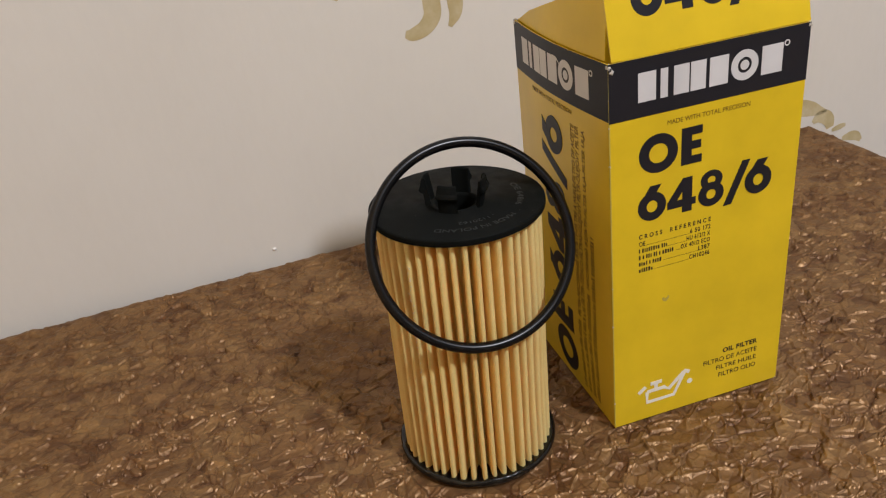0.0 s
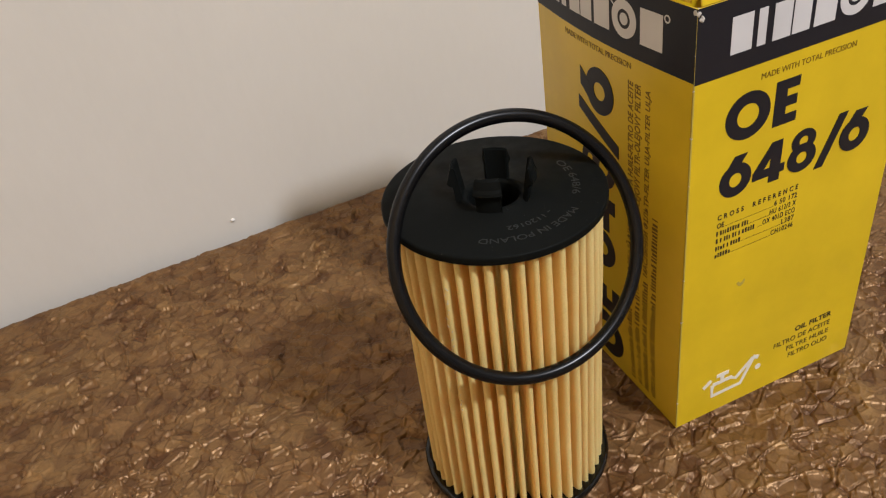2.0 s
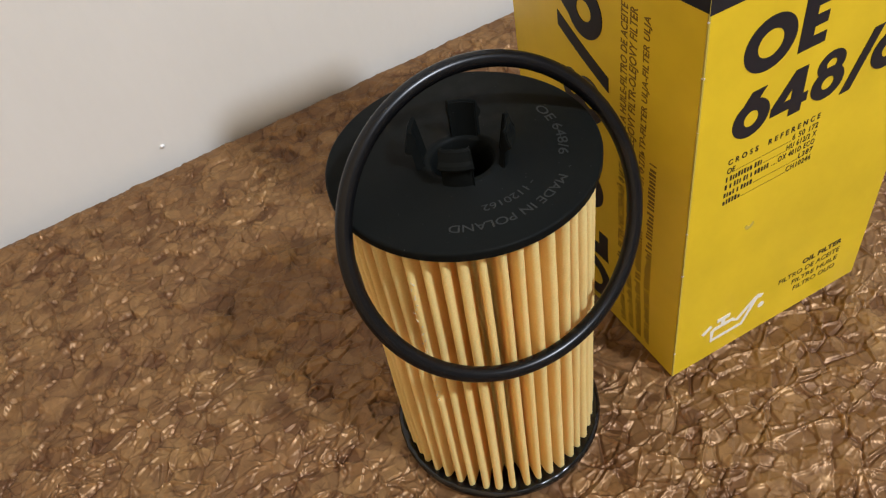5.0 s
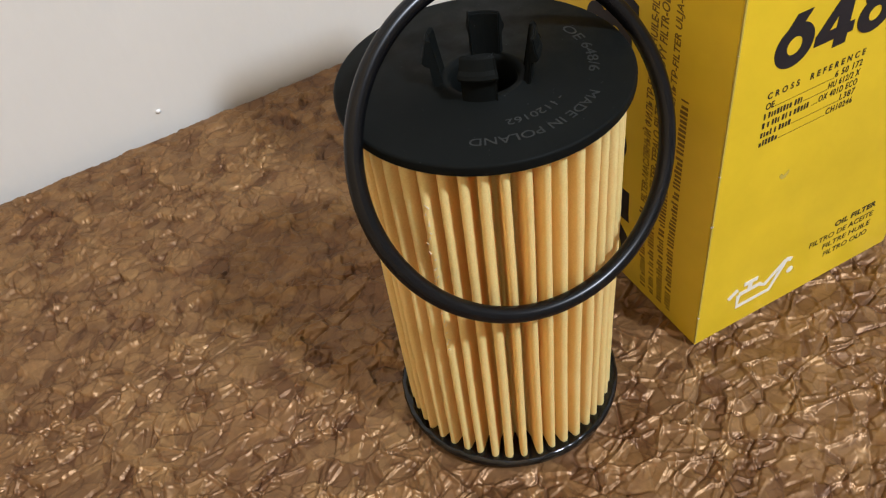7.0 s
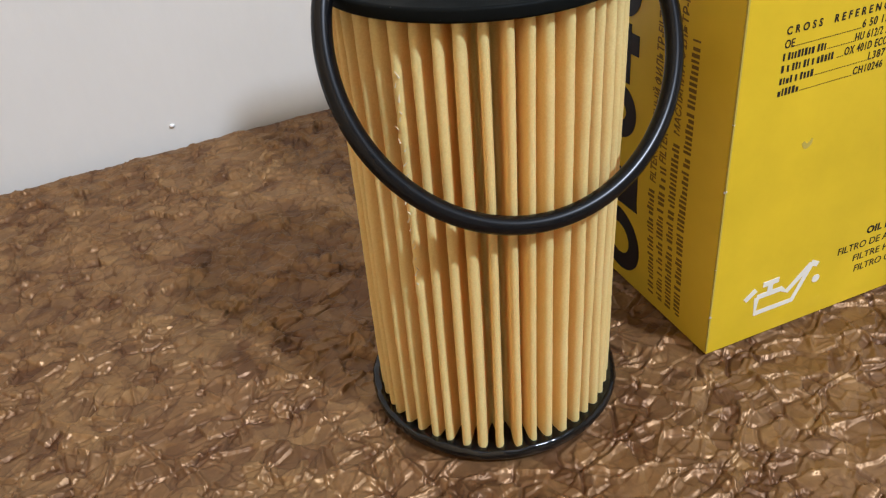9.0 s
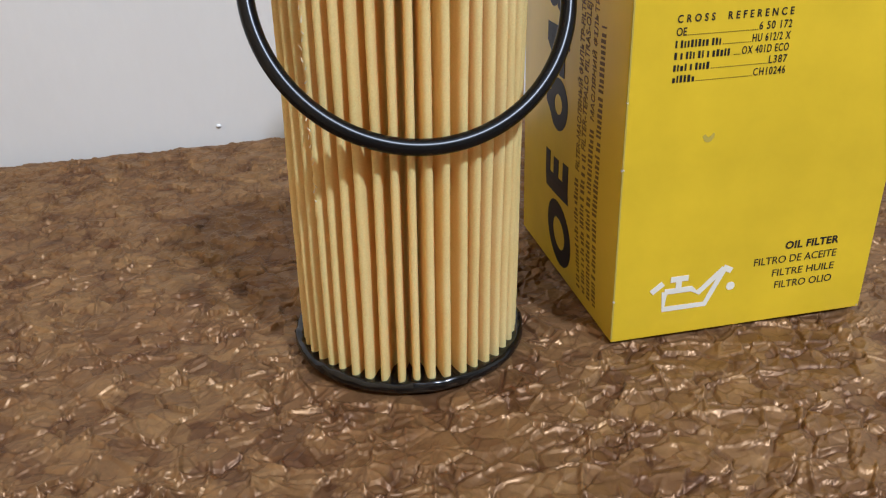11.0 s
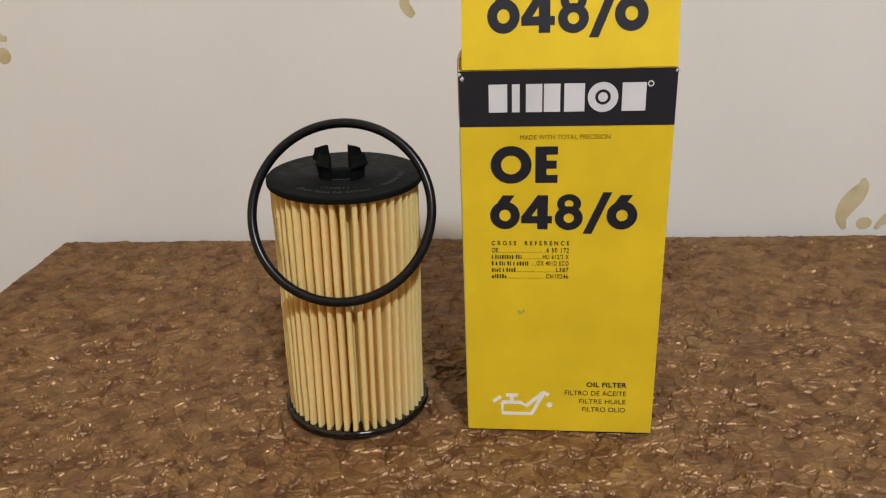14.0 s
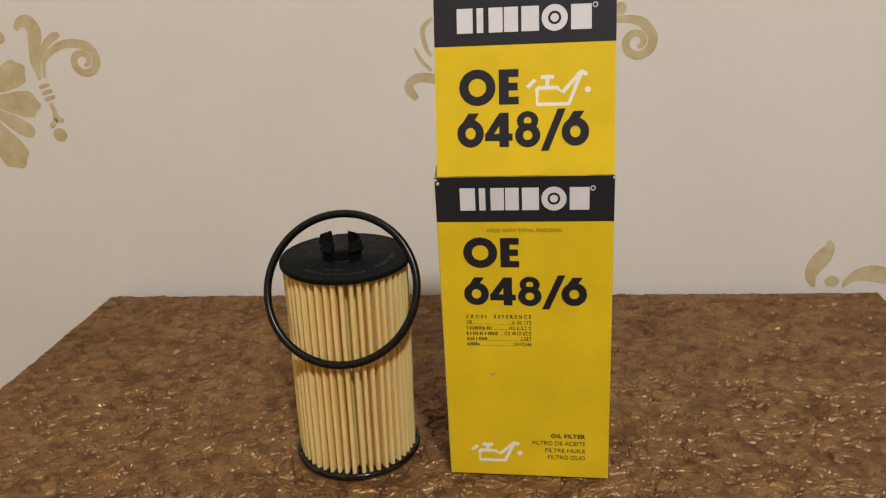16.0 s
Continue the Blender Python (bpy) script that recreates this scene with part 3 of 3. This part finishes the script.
def dashes(name, u0, u1, v0, v1, place, mat):
    """A line of small plain bars, one for each character that cannot stand as lettering."""
    bm = bmesh.new()
    u = u0
    while u < u1 - 0.0004:
        run = rng.uniform(0.22, 0.40) * (v1 - v0)
        drop = rng.choice((0.0, 0.0, 0.12, 0.3)) * (v1 - v0)
        end = min(u + run, u1)
        solid(bm, [(u, v0), (end, v0), (end, v1 - drop), (u, v1 - drop)], None, place, 0.00007)
        u += run + 0.24 * (v1 - v0) * rng.choice((1, 1, 1, 2.2))
    part(name, bm, mat, carton)["kind"] = "stuff"


rng = random.Random(4)
letters("MADE WITH TOTAL PRECISION", on_front, 0.0205, 0.0508, 0.1187, 0.1203, BROWN_INK)
heavy_oe(on_front, 0.0103, 0.0334, 0.1030, 0.1165)
heavy_code(on_front, 0.0099, 0.0616, 0.0843, 0.0997)
heavy_oe(on_lid, 0.0108, 0.0342, 0.0276, 0.0417)
heavy_code(on_lid, 0.0097, 0.0618, 0.0096, 0.0258)
letters("CROSS", on_front, 0.0103, 0.0191, 0.0797, 0.0814, weight=0.02, spacing=1.7)
letters("REFERENCE", on_front, 0.0222, 0.0380, 0.0797, 0.0814, weight=0.02, spacing=1.7)
for k, (left, code, u) in enumerate((("OE", "6 50 172", 0.0300), ("", "HU 612/2 X", 0.0287), ("", "OX 401D ECO", 0.0265), ("", "L387", 0.0335), ("", "CH10246", 0.0300))):
    v = 0.0769 - 0.00257 * k
    w = (0.0024, 0.0110, 0.0140, 0.0088, 0.0054)[k]
    if left:
        letters(left, on_front, 0.0103, 0.0103 + w, v, v + 0.0018, weight=0.012)
    else:
        dashes("name_bar", 0.0103, 0.0103 + w, v, v + 0.0016, on_front, INK)
    letters(code, on_front, u, 0.0380, v, v + 0.0018, weight=0.012, spacing=1.15)
    letters("." * int((u - 0.0108 - w) / 0.00042), on_front, 0.0106 + w, u - 0.0003, v, v + 0.0002)
letters("OIL FILTER", on_front, 0.0460, 0.0612, 0.0206, 0.0228, weight=0.03)
letters("FILTRO DE ACEITE", on_front, 0.0378, 0.0612, 0.0168, 0.0189)
letters("FILTRE HUILE", on_front, 0.0435, 0.0612, 0.0131, 0.0151)
letters("FILTRO OLIO", on_front, 0.0447, 0.0612, 0.0094, 0.0115)


def oil_can(place, u0, u1, v0, v1):
    """The oil can symbol in white strokes, from a drawing 300 by 150 wide."""
    su, sv = (u1 - u0) / 300.0, (v1 - v0) / 150.0
    lines = [
        [(50, 77), (50, 8), (198, 8), (258, 142)],
        [(50, 77), (145, 77), (170, 57), (255, 142)],
        [(252, 145), (283, 128)],
        [(3, 80), (42, 112)],
        [(98, 82), (98, 118)],
        [(68, 122), (130, 122)],
    ]
    for k, line in enumerate(lines):
        part("oil_can_symbol", stroke([(u0 + a * su, v0 + b * sv, 0.00078) for a, b in line], place, 0.00007 + 0.00001 * k, False), WHITE_INK, carton)
    part("oil_can_symbol", polygon(disc_points(u0 + 286 * su, v0 + 66 * sv, 0.0012, 14), 0.00008, place), WHITE_INK, carton)


oil_can(on_front, 0.0098, 0.0330, 0.0072, 0.0182)
oil_can(on_lid, 0.0372, 0.0620, 0.0268, 0.0405)


# side face: its lettering climbs from the bottom, tops towards the wall
def up_left(u, v, w):
    return on_left(BD - 0.0005 - v, u, w)


heavy_oe(up_left, 0.0036, 0.0378, 0.0280, 0.0470)
heavy_code(up_left, 0.0455, 0.1160, 0.0280, 0.0490)
letters("MADE WITH TOTAL PRECISION", on_left, 0.0195, 0.0530, 0.1203, 0.1220, BROWN_INK)
SIDE_LINES = (
    ("FILTER-\u041c\u0410\u0421\u041b\u042f\u041d\u042b\u0419 \u0424\u0418\u041b\u042c\u0422\u0420-FILTRE A HUILE-FILTRO DE ACEITE", 0.0390, 0.1170),
    ("FILTER-TEPALO FILTRAS-OLEJOVY FILTR-OLEJOVY FILTER", 0.0455, 0.1170),
    ("\u041c\u0410\u0421\u041b\u042f\u041d\u0418\u0419 \u0424\u0406\u041b\u042c\u0422\u0420-FILTER ULJA-FILTER ULJA", 0.0545, 0.1166),
    ("", 0.0785, 0.0785),
)
for row, (tail, start, end) in enumerate(SIDE_LINES):
    v = 0.0214 - 0.0037 * row
    if tail:
        letters(tail, up_left, start, end, v, v + 0.0031, BROWN_INK, weight=0.012, shear=0.15)
    dashes("line_bar", 0.004, start - 0.0008, v + 0.0003, v + 0.0026, up_left, BROWN_INK)


def scuff(x, y, z, r, n):
    """Frayed white card where a corner is worn."""
    bm = bmesh.new()
    bmesh.ops.create_icosphere(bm, subdivisions=2, radius=r)
    for v in bm.verts:
        k = 1 + 0.9 * noise.noise(v.co * (1.1 / r) + Vector((n, 0, 0)))
        v.co = Vector((x, y, z)) + Vector((v.co.x * 0.8 * k, v.co.y * 0.8 * k, v.co.z * k))
    return part("worn_corner", bm, TORN, carton, "frayed white card edge")


scuff(0.0004, 0.0003, 0.1414, 0.0010, 1)
scuff(0.0010, 0.0002, 0.1398, 0.0009, 2)
scuff(BW - 0.0002, 0.0005, 0.1414, 0.0009, 3)
scuff(0.0005, BD - 0.0012, 0.1415, 0.0012, 4)
scuff(0.0006, 0.0004, 0.0006, 0.0005, 5)
scuff(BW - 0.0005, 0.0004, 0.0006, 0.0005, 6)
for k, z in enumerate((0.131, 0.122, 0.109, 0.095, 0.063, 0.047, 0.026, 0.012)):
    scuff(0.0001, 0.0001, z, 0.00026 + 0.00007 * (k % 3), 10 + k)
part("edge_wear", slab(-0.00008, 0.0003, -0.00008, 0.0003, 0.001, 0.1405), CHALK, carton, "rubbed pale card edge")
part("scratch_mark", stroke([(0.0196, 0.0536, 0.0004), (0.0206, 0.0524, 0.0006), (0.0217, 0.0530, 0.0005), (0.0221, 0.0540, 0.0002)], on_front, 0.00006), CHALK, carton, "small rubbed spot in the print")

for k, line in enumerate(([(0.0385, 0.1372, 0.00015), (0.0410, 0.1378, 0.0004), (0.0438, 0.1374, 0.0003), (0.0462, 0.1357, 0.00012)], [(0.0420, 0.1376, 0.0003), (0.0432, 0.1364, 0.0001)])):
    part("scratch_mark", stroke(line, on_left, 0.00011 + 0.00002 * k), SILVER, carton, "white scratch in the charcoal band")



def bow_side():
    """The open carton's side face bulges a little between its folds, with all that is printed on it."""
    for ob in list(carton.children):
        me = ob.data
        if max(v.co.x for v in me.vertices) > 0.0065:
            continue
        bm = bmesh.new()
        bm.from_mesh(me)
        for k in range(1, 19):
            bmesh.ops.bisect_plane(bm, geom=bm.verts[:] + bm.edges[:] + bm.faces[:], plane_co=(0, BD * k / 19, 0), plane_no=(0, 1, 0), dist=1e-7)
        for k in range(1, 6):
            bmesh.ops.bisect_plane(bm, geom=bm.verts[:] + bm.edges[:] + bm.faces[:], plane_co=(0, 0, 0.006 * k), plane_no=(0, 0, 1), dist=1e-7)
        for v in bm.verts:
            across = min(max(v.co.y / BD, 0.0), 1.0)
            v.co.x -= 0.0025 * math.sin(math.pi * across) * min(max(v.co.z / 0.030, 0.0), 1.0)
        bm.to_mesh(me)
        bm.free()


bow_side()

# ---- oil filter ----
FX, FY = -0.0490, 0.0202
RC, RB, RP, ZT = 0.0296, 0.0302, 0.0282, 0.1010
oil_filter = thing("oil_filter", "new oil filter of cream pleated paper with black plastic end caps", "oil filter")
oil_filter.matrix_world = pose(FX, FY, 0.0, 0, 1.55, 0)


FRAYED = 27


def pleats():
    """One folded sheet: round outer folds, narrow inner folds, slightly uneven."""
    count, levels = 45, 72
    rng = random.Random(8)
    z0, z1 = 0.0021, ZT - 0.0022
    half = math.pi / count
    centre = [2 * math.pi * k / count + rng.uniform(-0.16, 0.16) * half for k in range(count)]
    out = [RP + rng.uniform(-0.00035, 0.0002) for _ in range(count)]
    wave = [(rng.uniform(0, 6.3), rng.uniform(0.0, 0.06) * half, rng.uniform(30, 75)) for _ in range(count)]
    tip = 0.00098
    bm = bmesh.new()
    rows = []
    for j in range(levels + 1):
        z = z0 + (z1 - z0) * j / levels
        row = []
        for k in range(count):
            ph, amp, fq = wave[k]
            a = centre[k] + amp * math.sin(ph + fq * z)
            torn = 4.5 if k == FRAYED and 0.040 < z < 0.092 else 1.0
            r = out[k] + 0.00012 * math.sin(3 * ph + 90 * z) + 0.00007 * torn * noise.noise(Vector((k * 7.1, 0, z * 620)))
            nxt = centre[(k + 1) % count] + (2 * math.pi if k == count - 1 else 0)
            c, s = math.cos(a), math.sin(a)
            w = tip * (1 + 0.10 * math.sin(ph * 5))
            local = [(r - 0.0055, -w * 0.86), (r - 0.0025, -w), (r - w, -w), (r - 0.3 * w, -0.72 * w), (r, -0.28 * w), (r, 0.28 * w), (r - 0.3 * w, 0.72 * w), (r - w, w), (r - 0.0025, w), (r - 0.0055, w * 0.86)]
            for q, (rad, off) in enumerate(local):
                off += 0.00006 * torn * noise.noise(Vector((k * 3.3, q * 0.7, z * 800)))
                row.append((rad * c - off * s, rad * s + off * c, z))
            m = (a + nxt) / 2
            row.append(((RP - 0.0080) * math.cos(m), (RP - 0.0080) * math.sin(m), z))
        rows.append([bm.verts.new(p) for p in row])
    n = len(rows[0])
    for one, two in zip(rows, rows[1:]):
        for i in range(n):
            bm.faces.new((one[i], one[(i + 1) % n], two[(i + 1) % n], two[i]))
    return bm


part("pleated_paper", pleats(), PAPER, oil_filter, "cream folded filter paper", True)


def rounded(r0, r1, z0, z1, b, n=4):
    """The outline of a ring or disc with rounded outer edges."""
    pts = [(r0, z0)]
    for k in range(n + 1):
        a = math.pi / 2 * k / n
        pts.append((r1 - b + b * math.sin(a), z0 + b - b * math.cos(a)))
    for k in range(n + 1):
        a = math.pi / 2 * k / n
        pts.append((r1 - b + b * math.cos(a), z1 - b + b * math.sin(a)))
    return pts + [(r0, z1)]


cap_bm = lathe([(0.0068, ZT - 0.012), (0.0088, ZT - 0.012), (0.0088, ZT - 0.0025)] + rounded(0.0088, RC, ZT - 0.0025, ZT, 0.0006)[1:-1] + [(0.0090, ZT), (0.0086, ZT + 0.0005), (0.0070, ZT + 0.0005), (0.0066, ZT - 0.0005)], 128)
for v in cap_bm.verts:
    if math.hypot(v.co.x, v.co.y) < 0.0095:
        v.co += Vector((-0.0010, -0.0022, 0))
top_cap = part("top_cap", cap_bm, PLASTIC, oil_filter, "matt black plastic end cap", True)
base_bm = lathe([(0.006, 0.0), (RB - 0.0014, 0.0), (RB - 0.0004, 0.0004), (RB, 0.0012), (RB, 0.0021), (RB - 0.0005, 0.0029), (RB - 0.0012, 0.0031), (RB - 0.0022, 0.0025), (0.006, 0.0025)], 128)
for v in base_bm.verts:
    if v.co.z > 0.0018 and math.hypot(v.co.x, v.co.y) > 0.02:
        v.co.z += 0.0008 * noise.noise(v.co * 330)
        v.co += Vector((v.co.x, v.co.y, 0)).normalized() * 0.00035 * noise.noise(v.co * 420 + Vector((5, 5, 5)))
part("bottom_cap", base_bm, GLOSS, oil_filter, "shiny black plastic end cap", True)
part("inner_tube", lathe([(0.0105, 0.004), (0.0115, 0.004), (0.0115, ZT - 0.0026), (0.0105, ZT - 0.0026)], 48), PLASTIC, oil_filter, "", True)
HUB = Vector((-0.0010, -0.0022, 0))
for deg in (-124, -34, 56, 146):
    prof = [(0.0071, ZT - 0.004), (0.0088, ZT - 0.004), (0.0089, ZT + 0.0045), (0.0098, ZT + 0.0050), (0.0101, ZT + 0.0056), (0.0098, ZT + 0.0063), (0.0093, ZT + 0.0070), (0.0086, ZT + 0.0090), (0.0082, ZT + 0.0095), (0.0077, ZT + 0.0092)]
    bm = lathe(prof, 10, radians(deg - 22), radians(44))
    if deg in (-34, 146):
        for v in bm.verts:
            v.co += Vector((math.cos(radians(deg)), math.sin(radians(deg)), 0)) * (0.16 * max(v.co.z - ZT, 0.0))
    out = 0.0005 if deg in (-34, 146) else 0.0
    bmesh.ops.translate(bm, verts=bm.verts[:], vec=HUB + Vector((out * math.cos(radians(deg)), out * math.sin(radians(deg)), 0)))
    bmesh.ops.bevel(bm, geom=[e for e in bm.edges if e.is_manifold and e.calc_face_angle(0) > 0.9], offset=0.00022, segments=2, affect="EDGES")
    part("clip", bm, PLASTIC, top_cap, "upright black snap clip")


def round_text(words, radius, size, start, turn):
    """Raised letters round the cap, tops outwards, running clockwise."""
    def place(u, v, w):
        a = radians(start) - u / radius
        return Vector(((radius + v) * math.cos(a), (radius + v) * math.sin(a), ZT - 0.00002 + w))
    part("raised_lettering", text_bm(words, place, (0, turn, 0, size), 0.00010), EMBOSS, top_cap)


round_text("MADE IN POLAND", 0.0220, 0.0020, -55, 0.0270)
round_text("OE 648/6", 0.0204, 0.0021, 9, 0.0170)
round_text("- 1120162", 0.0175, 0.0017, -66, 0.0122)

bm = bmesh.new()
rng = random.Random(12)
for k in range(22):
    z = 0.046 + 0.045 * (k / 22) + rng.uniform(-0.0006, 0.0006)
    a = radians(360 / 45 * FRAYED - 360 + rng.uniform(-1.4, 1.4))
    fleck = bmesh.ops.create_cone(bm, cap_ends=True, segments=5, radius1=rng.uniform(0.00010, 0.00026), radius2=0.00005, depth=rng.uniform(0.0006, 0.0017))
    turn = Matrix.Translation(((RP + 0.0001) * math.cos(a), (RP + 0.0001) * math.sin(a), z)) @ Euler((rng.uniform(-0.6, 0.6), rng.uniform(-0.6, 0.6), rng.uniform(0, 6))).to_matrix().to_4x4()
    bmesh.ops.transform(bm, matrix=turn, verts=fleck["verts"])
part("frayed_fold", bm, TORN_PAPER, oil_filter, "rough torn fibres on one paper fold")

# ---- rubber ring hung round the cap ----
RING_C, RING_R, RING_T = Vector((-0.0458, 0.0074, 0.0900)), 0.0338, 0.00178
o_ring = thing("o_ring", "black rubber sealing ring hung over the top of the filter", "o-ring")
o_ring.matrix_world = Matrix.Translation(RING_C) @ pose(0, 0, 0, 90 - 29.78, 0, 2.07)
bm = bmesh.new()
rows = []
for k in range(160):
    a = 2 * math.pi * k / 160
    rows.append([bm.verts.new(((RING_R + RING_T * math.cos(b)) * math.cos(a), (RING_R + RING_T * math.cos(b)) * math.sin(a), RING_T * math.sin(b))) for b in (2 * math.pi * j / 20 for j in range(20))])
for k in range(160):
    one, two = rows[k], rows[(k + 1) % 160]
    for j in range(20):
        bm.faces.new((one[j], two[j], two[(j + 1) % 20], one[(j + 1) % 20]))
part("rubber_body", bm, RUBBER, o_ring, "", True)
